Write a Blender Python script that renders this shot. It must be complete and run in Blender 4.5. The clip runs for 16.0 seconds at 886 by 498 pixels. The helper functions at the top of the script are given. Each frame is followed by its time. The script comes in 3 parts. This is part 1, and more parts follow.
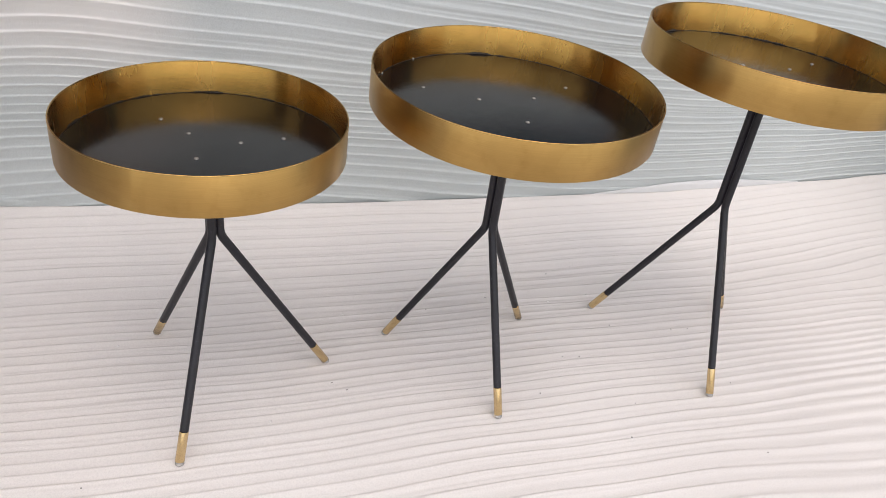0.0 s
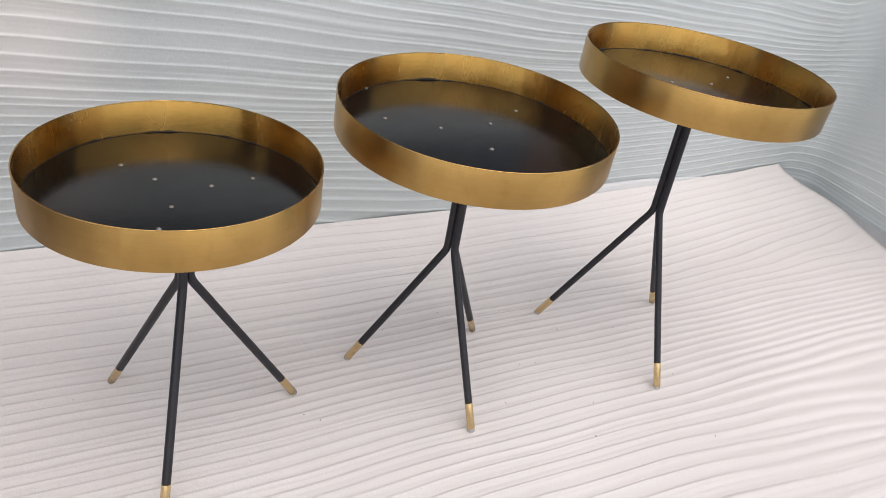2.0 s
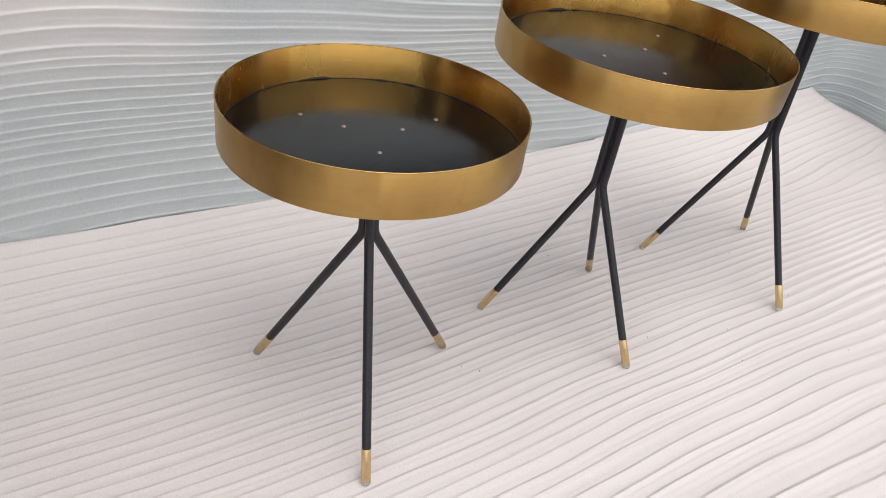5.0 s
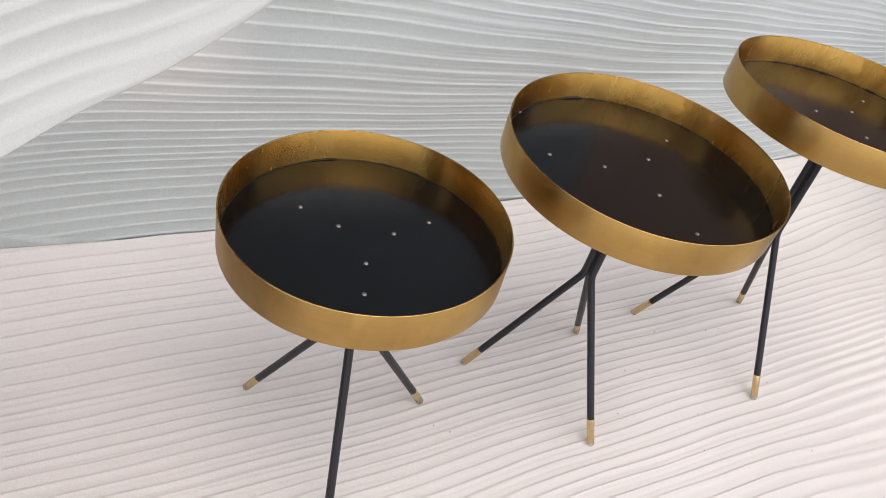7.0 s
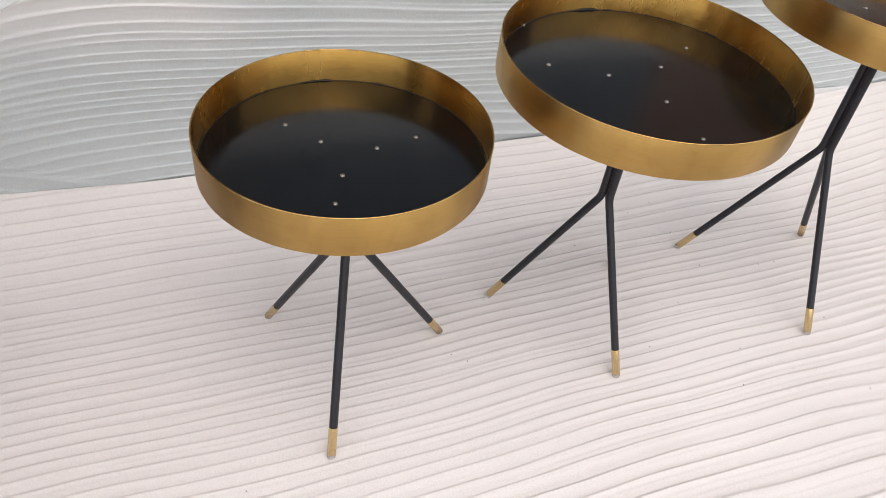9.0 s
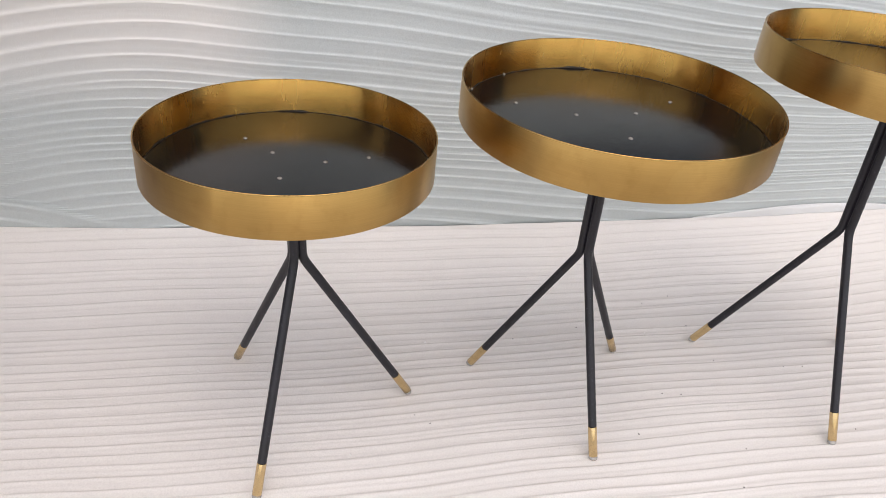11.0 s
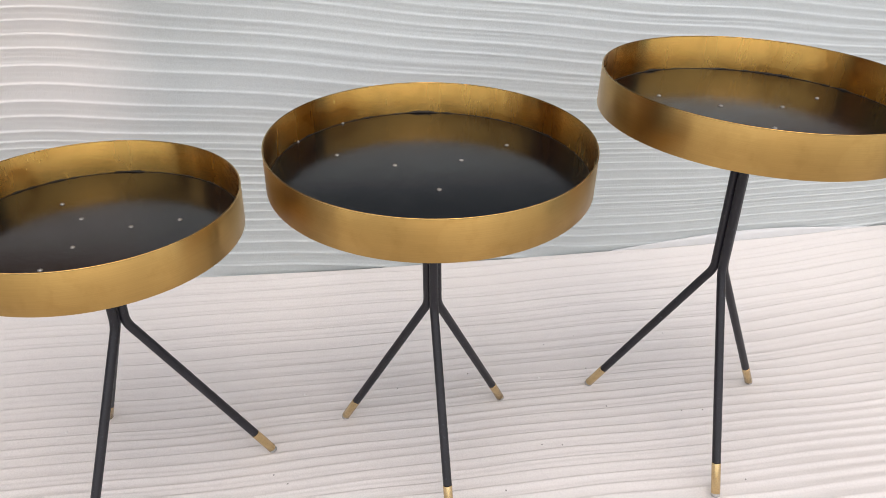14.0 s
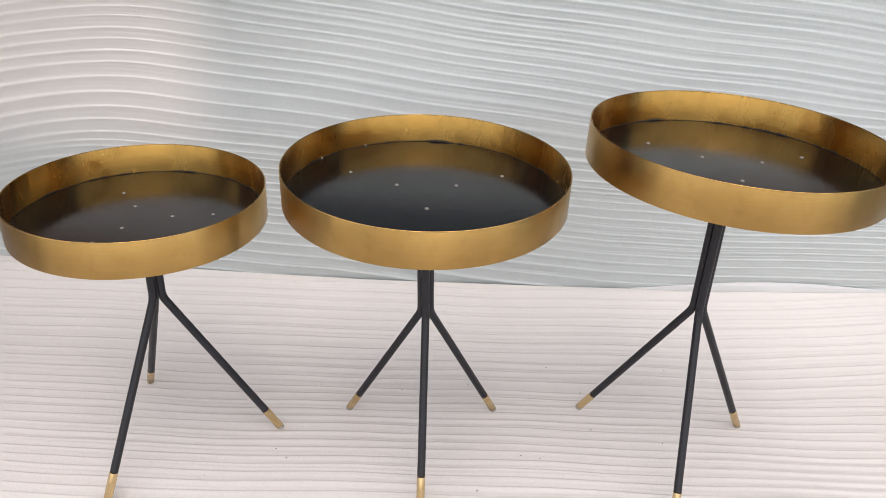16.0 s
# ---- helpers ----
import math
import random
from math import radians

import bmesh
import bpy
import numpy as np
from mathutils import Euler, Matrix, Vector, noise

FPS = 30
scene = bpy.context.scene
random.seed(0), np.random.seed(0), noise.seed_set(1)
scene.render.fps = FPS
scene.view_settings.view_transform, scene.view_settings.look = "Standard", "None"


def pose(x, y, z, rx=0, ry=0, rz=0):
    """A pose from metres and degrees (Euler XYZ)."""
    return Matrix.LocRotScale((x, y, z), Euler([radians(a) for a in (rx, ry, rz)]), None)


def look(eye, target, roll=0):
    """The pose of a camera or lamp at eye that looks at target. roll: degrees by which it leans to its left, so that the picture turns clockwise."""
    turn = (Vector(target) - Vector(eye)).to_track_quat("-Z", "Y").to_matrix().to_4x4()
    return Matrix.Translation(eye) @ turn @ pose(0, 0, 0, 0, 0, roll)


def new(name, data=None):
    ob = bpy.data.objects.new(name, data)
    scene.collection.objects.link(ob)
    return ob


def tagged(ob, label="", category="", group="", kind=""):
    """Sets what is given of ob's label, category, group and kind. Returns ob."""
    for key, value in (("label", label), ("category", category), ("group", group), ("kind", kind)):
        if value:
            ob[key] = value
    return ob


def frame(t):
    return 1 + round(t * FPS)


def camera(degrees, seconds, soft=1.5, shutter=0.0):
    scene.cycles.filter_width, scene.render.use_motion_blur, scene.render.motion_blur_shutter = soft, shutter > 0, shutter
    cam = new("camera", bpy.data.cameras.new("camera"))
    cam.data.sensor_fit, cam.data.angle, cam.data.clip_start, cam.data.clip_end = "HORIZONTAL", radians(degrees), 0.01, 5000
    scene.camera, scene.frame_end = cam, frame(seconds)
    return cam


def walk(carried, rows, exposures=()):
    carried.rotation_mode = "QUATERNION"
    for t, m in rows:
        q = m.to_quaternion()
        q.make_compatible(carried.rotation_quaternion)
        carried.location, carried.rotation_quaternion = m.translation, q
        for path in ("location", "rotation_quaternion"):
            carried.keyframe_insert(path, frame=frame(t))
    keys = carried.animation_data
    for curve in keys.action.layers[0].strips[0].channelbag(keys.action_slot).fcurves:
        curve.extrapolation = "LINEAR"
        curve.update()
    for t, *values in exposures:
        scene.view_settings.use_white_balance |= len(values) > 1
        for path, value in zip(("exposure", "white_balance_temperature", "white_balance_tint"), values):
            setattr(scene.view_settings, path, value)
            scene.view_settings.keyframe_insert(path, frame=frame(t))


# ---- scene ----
cam = camera(63.16, 16.0, soft=0.5)
PATH = [
    (0, (0.0354, -0.9267, 0.9015), (0.3739, 0.0164, 0.2413), 8.26),
    (0.2, (0.0055, -0.9068, 0.8978), (0.3290, 0.0221, 0.2104), 7.74),
    (0.5, (-0.0303, -0.8878, 0.8892), (0.2793, 0.0267, 0.1766), 7.13),
    (0.7, (-0.0430, -0.8783, 0.8912), (0.2785, 0.0493, 0.2011), 8.01),
    (1, (-0.0473, -0.8691, 0.9006), (0.2888, 0.0651, 0.2265), 8.03),
    (1.2, (-0.0420, -0.8692, 0.9020), (0.3124, 0.0611, 0.2319), 8.66),
    (1.5, (-0.0376, -0.8744, 0.9180), (0.3919, 0.0347, 0.2629), 9.86),
    (1.7, (-0.0497, -0.8734, 0.9237), (0.4050, 0.0140, 0.2560), 9.51),
    (2, (-0.0872, -0.8793, 0.9373), (0.4222, -0.0023, 0.2960), 9.84),
    (2.2, (-0.1185, -0.8779, 0.9363), (0.4168, -0.0135, 0.2988), 9.00),
    (2.5, (-0.1652, -0.8780, 0.9191), (0.3999, -0.0430, 0.2684), 8.05),
    (2.7, (-0.2020, -0.8696, 0.9060), (0.3776, -0.0385, 0.2630), 7.95),
    (3, (-0.2504, -0.8472, 0.8942), (0.3457, -0.0215, 0.2595), 7.96),
    (3.2, (-0.2806, -0.8261, 0.8846), (0.3145, -0.0049, 0.2430), 7.92),
    (3.5, (-0.3110, -0.8047, 0.8707), (0.2773, 0.0190, 0.2263), 8.48),
    (3.7, (-0.3290, -0.7845, 0.8591), (0.2742, 0.0407, 0.2304), 10.15),
    (4, (-0.3464, -0.7715, 0.8411), (0.2790, 0.0368, 0.2122), 10.44),
    (4.2, (-0.3697, -0.7627, 0.8241), (0.2544, 0.0431, 0.1907), 9.54),
    (6.3, (-0.3782, -0.6221, 0.9648), (0.1516, 0.1396, 0.2037), 10.08),
    (6.5, (-0.3561, -0.6214, 0.9925), (0.1723, 0.1456, 0.2359), 11.06),
    (6.8, (-0.3260, -0.6347, 1.0361), (0.1937, 0.1315, 0.2727), 13.49),
    (7, (-0.3069, -0.6425, 1.0554), (0.2130, 0.1213, 0.2896), 14.97),
    (7.2, (-0.2888, -0.6500, 1.0711), (0.2216, 0.1137, 0.2989), 15.59),
    (7.5, (-0.2626, -0.6590, 1.0829), (0.2244, 0.1091, 0.3001), 15.34),
    (7.7, (-0.2473, -0.6600, 1.0886), (0.2286, 0.1100, 0.3008), 14.94),
    (8, (-0.2289, -0.6699, 1.0919), (0.2102, 0.0999, 0.2827), 14.10),
    (8.2, (-0.2061, -0.6685, 1.0779), (0.2021, 0.1129, 0.2638), 12.99),
    (8.5, (-0.1766, -0.6752, 1.0559), (0.2292, 0.1073, 0.2417), 11.37),
    (8.7, (-0.1723, -0.6998, 1.0397), (0.2140, 0.0862, 0.2194), 9.22),
    (10.8, (0.0109, -0.8530, 0.8406), (0.2514, 0.0891, 0.1373), 4.50),
    (11, (0.0344, -0.8653, 0.8621), (0.2498, 0.1278, 0.2238), 4.77),
    (11.2, (0.0648, -0.8747, 0.8723), (0.2830, 0.1406, 0.2710), 5.76),
    (11.5, (0.1179, -0.8894, 0.8774), (0.3522, 0.1289, 0.2873), 6.10),
    (11.7, (0.1541, -0.8994, 0.8785), (0.3990, 0.1207, 0.2959), 5.53),
    (12, (0.1826, -0.9010, 0.8786), (0.4280, 0.1189, 0.2958), 4.18),
    (12.2, (0.1975, -0.8968, 0.8849), (0.4378, 0.1227, 0.2994), 3.70),
    (12.5, (0.2179, -0.8828, 0.8814), (0.4472, 0.1435, 0.3034), 3.34),
    (12.7, (0.2375, -0.8757, 0.8825), (0.4531, 0.1545, 0.3060), 3.03),
    (13, (0.2659, -0.8638, 0.8832), (0.4778, 0.1684, 0.3091), 2.50),
    (13.2, (0.2823, -0.8575, 0.8869), (0.4888, 0.1705, 0.3033), 1.86),
    (13.5, (0.3057, -0.8523, 0.8890), (0.5055, 0.1762, 0.3040), 1.34),
    (13.7, (0.3253, -0.8512, 0.8987), (0.5091, 0.1695, 0.2951), 1.08),
    (14, (0.3431, -0.8575, 0.8973), (0.4886, 0.1644, 0.2853), 0.45),
    (14.2, (0.3597, -0.8647, 0.9120), (0.4846, 0.1636, 0.3062), 0.39),
    (14.5, (0.4026, -0.8698, 0.9293), (0.5204, 0.1558, 0.3176), 0.00),
    (14.7, (0.4242, -0.8819, 0.9323), (0.5529, 0.1379, 0.3132), 0.34),
    (15, (0.4384, -0.9084, 0.9414), (0.5735, 0.1227, 0.3426), -0.05),
    (15.2, (0.4373, -0.9213, 0.9460), (0.5668, 0.1202, 0.3642), -0.15),
    (15.5, (0.4406, -0.9380, 0.9474), (0.4996, 0.1180, 0.3806), -1.41),
    (15.7, (0.4470, -0.9542, 0.9452), (0.4685, 0.0994, 0.3712), -0.24),
    (16, (0.4885, -0.9876, 0.9431), (0.4787, 0.0676, 0.3718), 2.03),
]
walk(cam, [(t, look(eye, target, roll)) for t, eye, target, roll in PATH], [
    (0.0, -0.05, 6470, 10), (2.0, -0.08, 6400, 10), (4.0, -0.09, 6400, 10), (6.5, -0.03, 6490, 10), (8.5, 0.0, 6500, 10), (11.0, 0.01, 6480, 10), (16.0, 0.04, 6500, 10)])

# ---- world and light ----
world = bpy.data.worlds.new("sky")
scene.world = world
world.use_nodes = True
wn = world.node_tree.nodes
sky = wn.new("ShaderNodeTexSky")
sky.sky_type = "NISHITA"
sky.sun_disc = False
sky.sun_elevation = radians(70)
sky.sun_rotation = radians(170)
sky.air_density, sky.dust_density = 1.0, 2.5
wn["Background"].inputs["Strength"].default_value = 0.15
world.node_tree.links.new(sky.outputs["Color"], wn["Background"].inputs["Color"])
sun_data = bpy.data.lights.new("overcast_sun", "SUN")
sun_data.energy, sun_data.angle, sun_data.color = 2.8, radians(140), (1.0, 0.90, 0.77)
sun = new("overcast_sun", sun_data)
sun.matrix_world = look((0.2, -5.0, 4.0), (0.5, 0.2, 0.0))
scene.view_settings.exposure = 0.0


# ---- materials ----
def nodes_of(name):
    m = bpy.data.materials.new(name)
    m.use_nodes = True
    nt = m.node_tree
    return m, nt, nt.nodes["Principled BSDF"]


def node(nt, kind, **sockets):
    n = nt.nodes.new(kind)
    for key, value in sockets.items():
        n.inputs[key.replace("_", " ")].default_value = value
    return n


def noise_tex(nt, scale, detail=4.0, rough=0.55, stretch=None, space="Object"):
    co = nt.nodes.new("ShaderNodeTexCoord")
    n = node(nt, "ShaderNodeTexNoise", Scale=scale, Detail=detail, Roughness=rough)
    if stretch:
        mp = node(nt, "ShaderNodeMapping", Scale=stretch)
        nt.links.new(co.outputs[space], mp.inputs["Vector"])
        nt.links.new(mp.outputs["Vector"], n.inputs["Vector"])
    else:
        nt.links.new(co.outputs[space], n.inputs["Vector"])
    return n


def ramp(nt, fac, stops):
    r = nt.nodes.new("ShaderNodeValToRGB")
    el = r.color_ramp.elements
    while len(el) < len(stops):
        el.new(0.5)
    for e, (pos, col) in zip(el, stops):
        e.position = pos
        e.color = (*col, 1.0)
    nt.links.new(fac, r.inputs["Fac"])
    return r


def mix(nt, a, b, fac, mode="MIX"):
    m = nt.nodes.new("ShaderNodeMix")
    m.data_type, m.blend_type = "RGBA", mode
    nt.links.new(a, m.inputs[6])
    nt.links.new(b, m.inputs[7])
    if isinstance(fac, float):
        m.inputs[0].default_value = fac
    else:
        nt.links.new(fac, m.inputs[0])
    return m.outputs[2]


def bump(nt, bsdf, height, strength, distance):
    b = node(nt, "ShaderNodeBump", Strength=strength, Distance=distance)
    nt.links.new(height, b.inputs["Height"])
    nt.links.new(b.outputs["Normal"], bsdf.inputs["Normal"])


def sheet_material(name, light, dark, grain_strength, grain_scale=330.0, pepper=0.78):
    """Matt textured paper: sandy grain, soft blotches, a few dark specks."""
    m, nt, b = nodes_of(name)
    blotch = noise_tex(nt, 2.2, 5.0)
    base = ramp(nt, blotch.outputs["Fac"], [(0.3, dark), (0.7, light)]).outputs["Color"]
    grain = noise_tex(nt, grain_scale, 3.0, 0.7)
    g = ramp(nt, grain.outputs["Fac"], [(0.28, (pepper,) * 3), (0.60, (1.0, 1.0, 1.0))]).outputs["Color"]
    base = mix(nt, base, g, 1.0, "MULTIPLY")
    nt.links.new(base, b.inputs["Base Color"])
    b.inputs["Roughness"].default_value = 0.75
    b.inputs["Specular IOR Level"].default_value = 0.25
    bump(nt, b, grain.outputs["Fac"], grain_strength, 0.002)
    return m


def brass_material(name, marks, low, high, tint):
    """Brushed brass; marks: how far dark tarnish with crisp borders shows on it."""
    m, nt, b = nodes_of(name)
    fine = noise_tex(nt, 60.0, 5.0, 0.65, stretch=(0.35, 0.35, 22.0))
    patina = noise_tex(nt, 9.0, 4.0, 0.5, stretch=(1.0, 1.0, 0.5))
    col = ramp(nt, patina.outputs["Fac"], [(pos, tuple(k * c for c in tint)) for pos, k in ((0.3, 0.86), (0.55, 1.0), (0.8, 1.13))])
    streak = ramp(nt, fine.outputs["Fac"], [(0.35, (0.90, 0.89, 0.88)), (0.65, (1.0, 1.0, 1.0))])
    stain = noise_tex(nt, 38.0, 6.0, 0.62, stretch=(1.0, 1.0, 0.8))
    tarnish = ramp(nt, stain.outputs["Fac"], [(0.30, (0.80, 0.76, 0.70)), (0.48, (1.0, 1.0, 1.0))])
    tinted = mix(nt, col.outputs["Color"], tarnish.outputs["Color"], 0.4, "MULTIPLY")
    blot = noise_tex(nt, 7.5, 3.0, 0.45, stretch=(1.0, 1.0, 1.6))
    dark = ramp(nt, blot.outputs["Fac"], [(0.455, (0.62, 0.52, 0.40)), (0.468, (0.86, 0.81, 0.74)), (0.53, (1.0, 1.0, 1.0))])
    tinted = mix(nt, tinted, dark.outputs["Color"], marks, "MULTIPLY")
    nt.links.new(mix(nt, tinted, streak.outputs["Color"], 0.8, "MULTIPLY"), b.inputs["Base Color"])
    b.inputs["Metallic"].default_value = 1.0
    wiped = noise_tex(nt, 26.0, 4.0, 0.6, stretch=(1.0, 1.0, 0.22))
    rg = ramp(nt, wiped.outputs["Fac"], [(0.32, (low,) * 3), (0.68, (high,) * 3)])
    nt.links.new(rg.outputs["Color"], b.inputs["Roughness"])
    b.inputs["Anisotropic"].default_value = 1.0
    b.inputs["Anisotropic Rotation"].default_value = 0.25
    tan = nt.nodes.new("ShaderNodeTangent")
    tan.direction_type, tan.axis = "RADIAL", "Z"
    nt.links.new(tan.outputs["Tangent"], b.inputs["Tangent"])
    return m


def black_material(name, base, rough, spec, bump_scale, bump_strength):
    m, nt, b = nodes_of(name)
    big = noise_tex(nt, 14.0, 6.0, 0.65)
    small = noise_tex(nt, bump_scale, 3.0, 0.6)
    col = ramp(nt, big.outputs["Fac"], [(0.35, tuple(0.75 * c for c in base)), (0.7, tuple(1.5 * c for c in base))])
    dust = noise_tex(nt, 320.0, 4.0, 0.7)
    motes = ramp(nt, dust.outputs["Fac"], [(0.60, (0.0, 0.0, 0.0)), (0.74, tuple(5.0 * c for c in base))])
    nt.links.new(mix(nt, col.outputs["Color"], motes.outputs["Color"], 1.0, "ADD"), b.inputs["Base Color"])
    rg = ramp(nt, big.outputs["Fac"], [(0.35, (rough * 0.8,) * 3), (0.7, (rough * 1.25,) * 3)])
    scuff = noise_tex(nt, 85.0, 5.0, 0.75)
    spots = ramp(nt, scuff.outputs["Fac"], [(0.58, (0.0, 0.0, 0.0)), (0.70, (0.05, 0.05, 0.05))])
    nt.links.new(mix(nt, rg.outputs["Color"], spots.outputs["Color"], 1.0, "ADD"), b.inputs["Roughness"])
    b.inputs["Specular IOR Level"].default_value = spec
    bump(nt, b, small.outputs["Fac"], bump_strength, 0.001)
    return m


def plain_material(name, light, dark, rough, scale, metallic=0.0, strength=0.15):
    m, nt, b = nodes_of(name)
    n = noise_tex(nt, scale, 6.0)
    nt.links.new(ramp(nt, n.outputs["Fac"], [(0.3, dark), (0.7, light)]).outputs["Color"], b.inputs["Base Color"])
    b.inputs["Roughness"].default_value = rough
    b.inputs["Metallic"].default_value = metallic
    bump(nt, b, n.outputs["Fac"], strength, 0.003)
    return m


def paint_warm_light(m, tint):
    """Paint warm light into the wall sheet's base colour, at its upper near end."""
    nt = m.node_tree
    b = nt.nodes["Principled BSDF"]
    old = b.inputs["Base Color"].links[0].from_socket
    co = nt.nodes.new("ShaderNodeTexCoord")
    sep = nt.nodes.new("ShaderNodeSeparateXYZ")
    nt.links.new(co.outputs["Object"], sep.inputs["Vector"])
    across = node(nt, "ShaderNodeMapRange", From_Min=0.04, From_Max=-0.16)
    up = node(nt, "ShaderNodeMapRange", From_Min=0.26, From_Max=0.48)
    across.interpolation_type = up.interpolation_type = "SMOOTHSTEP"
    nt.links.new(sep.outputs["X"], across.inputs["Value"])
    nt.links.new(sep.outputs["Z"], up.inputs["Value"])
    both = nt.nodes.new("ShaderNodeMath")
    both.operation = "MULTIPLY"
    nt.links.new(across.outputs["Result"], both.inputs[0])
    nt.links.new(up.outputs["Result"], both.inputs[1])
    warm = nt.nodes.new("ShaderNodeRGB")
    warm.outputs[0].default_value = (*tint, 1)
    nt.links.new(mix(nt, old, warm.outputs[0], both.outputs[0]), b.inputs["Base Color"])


FLOOR_SHEET = sheet_material("cream_ribbed_sheet", (0.800, 0.760, 0.733), (0.745, 0.706, 0.680), 0.32, 420.0, 0.88)
WALL_SHEET = sheet_material("pale_grey_ribbed_sheet", (0.602, 0.636, 0.636), (0.549, 0.583, 0.583), 0.30, 420.0, 0.85)
# the brighter, warmer upper near end is light put into the colour
paint_warm_light(WALL_SHEET, (0.77, 0.748, 0.725))
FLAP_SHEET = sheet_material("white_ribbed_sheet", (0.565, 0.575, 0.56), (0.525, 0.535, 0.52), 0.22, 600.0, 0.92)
HEM_SHEET = sheet_material("smooth_pale_hem", (0.74, 0.74, 0.745), (0.70, 0.70, 0.705), 0.15, 420.0, 0.94)
BRASS = brass_material("brushed_brass", 0.15, 0.31, 0.38, (0.530, 0.333, 0.110))
INNER_BRASS = brass_material("tarnished_brass", 0.75, 0.23, 0.29, (0.530, 0.319, 0.086))
TIP_BRASS = plain_material("polished_brass_tip", (0.70, 0.53, 0.29), (0.56, 0.41, 0.21), 0.26, 40.0, 1.0, 0.05)
EDGE_BRASS = plain_material("glossy_brass_edge", (0.60, 0.40, 0.15), (0.46, 0.29, 0.10), 0.18, 60.0, 1.0, 0.05)
TRAY_BLACK = black_material("black_tray_paint", (0.0034, 0.0037, 0.0043), 0.16, 0.68, 420.0, 0.07)
BEAD_PAINT = plain_material("dull_dark_paint", (0.020, 0.014, 0.009), (0.008, 0.006, 0.004), 0.55, 260.0)
LEG_BLACK = black_material("black_powder_coat", (0.0105, 0.0098, 0.0138), 0.40, 0.42, 500.0, 0.10)
SCREW_STEEL = plain_material("bare_steel", (0.42, 0.41, 0.39), (0.26, 0.25, 0.24), 0.45, 300.0, 0.9)
SPECK = plain_material("dark_grit", (0.16, 0.14, 0.13), (0.08, 0.07, 0.07), 0.9, 90.0)
CHIP = plain_material("white_crumb", (0.85, 0.82, 0.80), (0.7, 0.68, 0.66), 0.8, 90.0)
UNDER = plain_material("grey_card", (0.42, 0.42, 0.425), (0.36, 0.36, 0.365), 0.8, 8.0)
CONCRETE = plain_material("concrete", (0.19, 0.18, 0.17), (0.13, 0.125, 0.12), 0.85, 5.0)
# colours of the added unseen walls, chosen for what trays and hoops reflect
UNSEEN_BROWN = plain_material("unseen_wall_brown", (0.275, 0.175, 0.133), (0.190, 0.120, 0.090), 0.85, 3.0)
UNSEEN_BLUE_GREY = plain_material("unseen_wall_blue_grey", (0.145, 0.165, 0.19), (0.11, 0.126, 0.147), 0.8, 3.0)


def clear_plastic():
    m, nt, b = nodes_of("clear_plastic")
    b.inputs["Base Color"].default_value = (0.92, 0.90, 0.88, 1)
    b.inputs["Roughness"].default_value = 0.12
    b.inputs["Transmission Weight"].default_value = 0.7
    b.inputs["IOR"].default_value = 1.4
    return m


PLASTIC = clear_plastic()


# ---- mesh helpers ----
def mesh_from(name, verts, faces, material, smooth=True):
    me = bpy.data.meshes.new(name)
    me.from_pydata(verts, [], faces)
    me.materials.append(material)
    me.update()
    if smooth:
        me.shade_smooth()
    return me


def part(name, me, parent, label=""):
    ob = new(name, me)
    if parent is not None:
        ob.parent = parent
    if label:
        ob["label"] = label
    return ob


def dent(a, bulge):
    """How a hand-bent hoop strays from a circle at the angle a: it swells by the share bulge[0] about bulge[1] degrees."""
    off = (math.degrees(a) - bulge[1] + 180) % 360 - 180
    return 1 + bulge[0] * math.exp(-((off / 38) ** 2))


def lathe(name, profile, segments, material, smooth=True, closed=True, bulge=(0, 0)):
    """Turn a closed (r, z) outline about z."""
    n = len(profile)
    verts, faces = [], []
    for i in range(segments):
        a = 2 * math.pi * i / segments
        k = dent(a, bulge)
        verts += [(k * r * math.cos(a), k * r * math.sin(a), z) for r, z in profile]
    for i in range(segments):
        j = (i + 1) % segments
        for k in range(n if closed else n - 1):
            m = (k + 1) % n
            faces.append((i * n + k, j * n + k, j * n + m, i * n + m))
    return mesh_from(name, verts, faces, material, smooth)


def disc(name, radius, thick, material, bulge=(0, 0)):
    """A flat round plate with its top at z = 0."""
    n = 128
    turns = [2 * math.pi * i / n for i in range(n)]
    ring = [(radius * dent(a, bulge) * math.cos(a), radius * dent(a, bulge) * math.sin(a)) for a in turns]
    verts = [(x, y, 0.0) for x, y in ring] + [(x, y, -thick) for x, y in ring]
    faces = [tuple(range(n)), tuple(reversed(range(n, 2 * n)))]
    faces += [(i, i + n, (i + 1) % n + n, (i + 1) % n) for i in range(n)]
    return mesh_from(name, verts, faces, material, smooth=False)


def sweep(name, points, radii, sides, material):
    """A round bar along points, capped, with a radius at each point."""
    pts = [Vector(p) for p in points]
    verts, faces = [], []
    side = Vector((0, 0, 1)).cross(pts[-1] - pts[0])
    side = side.normalized() if side.length > 1e-6 else Vector((1, 0, 0))
    for i, p in enumerate(pts):
        t = (pts[min(i + 1, len(pts) - 1)] - pts[max(i - 1, 0)]).normalized()
        u = (side - t * side.dot(t)).normalized()
        w = t.cross(u)
        for k in range(sides):
            a = 2 * math.pi * k / sides
            verts.append(p + radii[i] * (math.cos(a) * u + math.sin(a) * w))
    for i in range(len(pts) - 1):
        for k in range(sides):
            m = (k + 1) % sides
            faces.append((i * sides + k, i * sides + m, (i + 1) * sides + m, (i + 1) * sides + k))
    faces.append(tuple(reversed(range(sides))))
    last = (len(pts) - 1) * sides
    faces.append(tuple(last + k for k in range(sides)))
    me = mesh_from(name, verts, faces, material)
    me.set_sharp_from_angle(angle=radians(50))
    return me


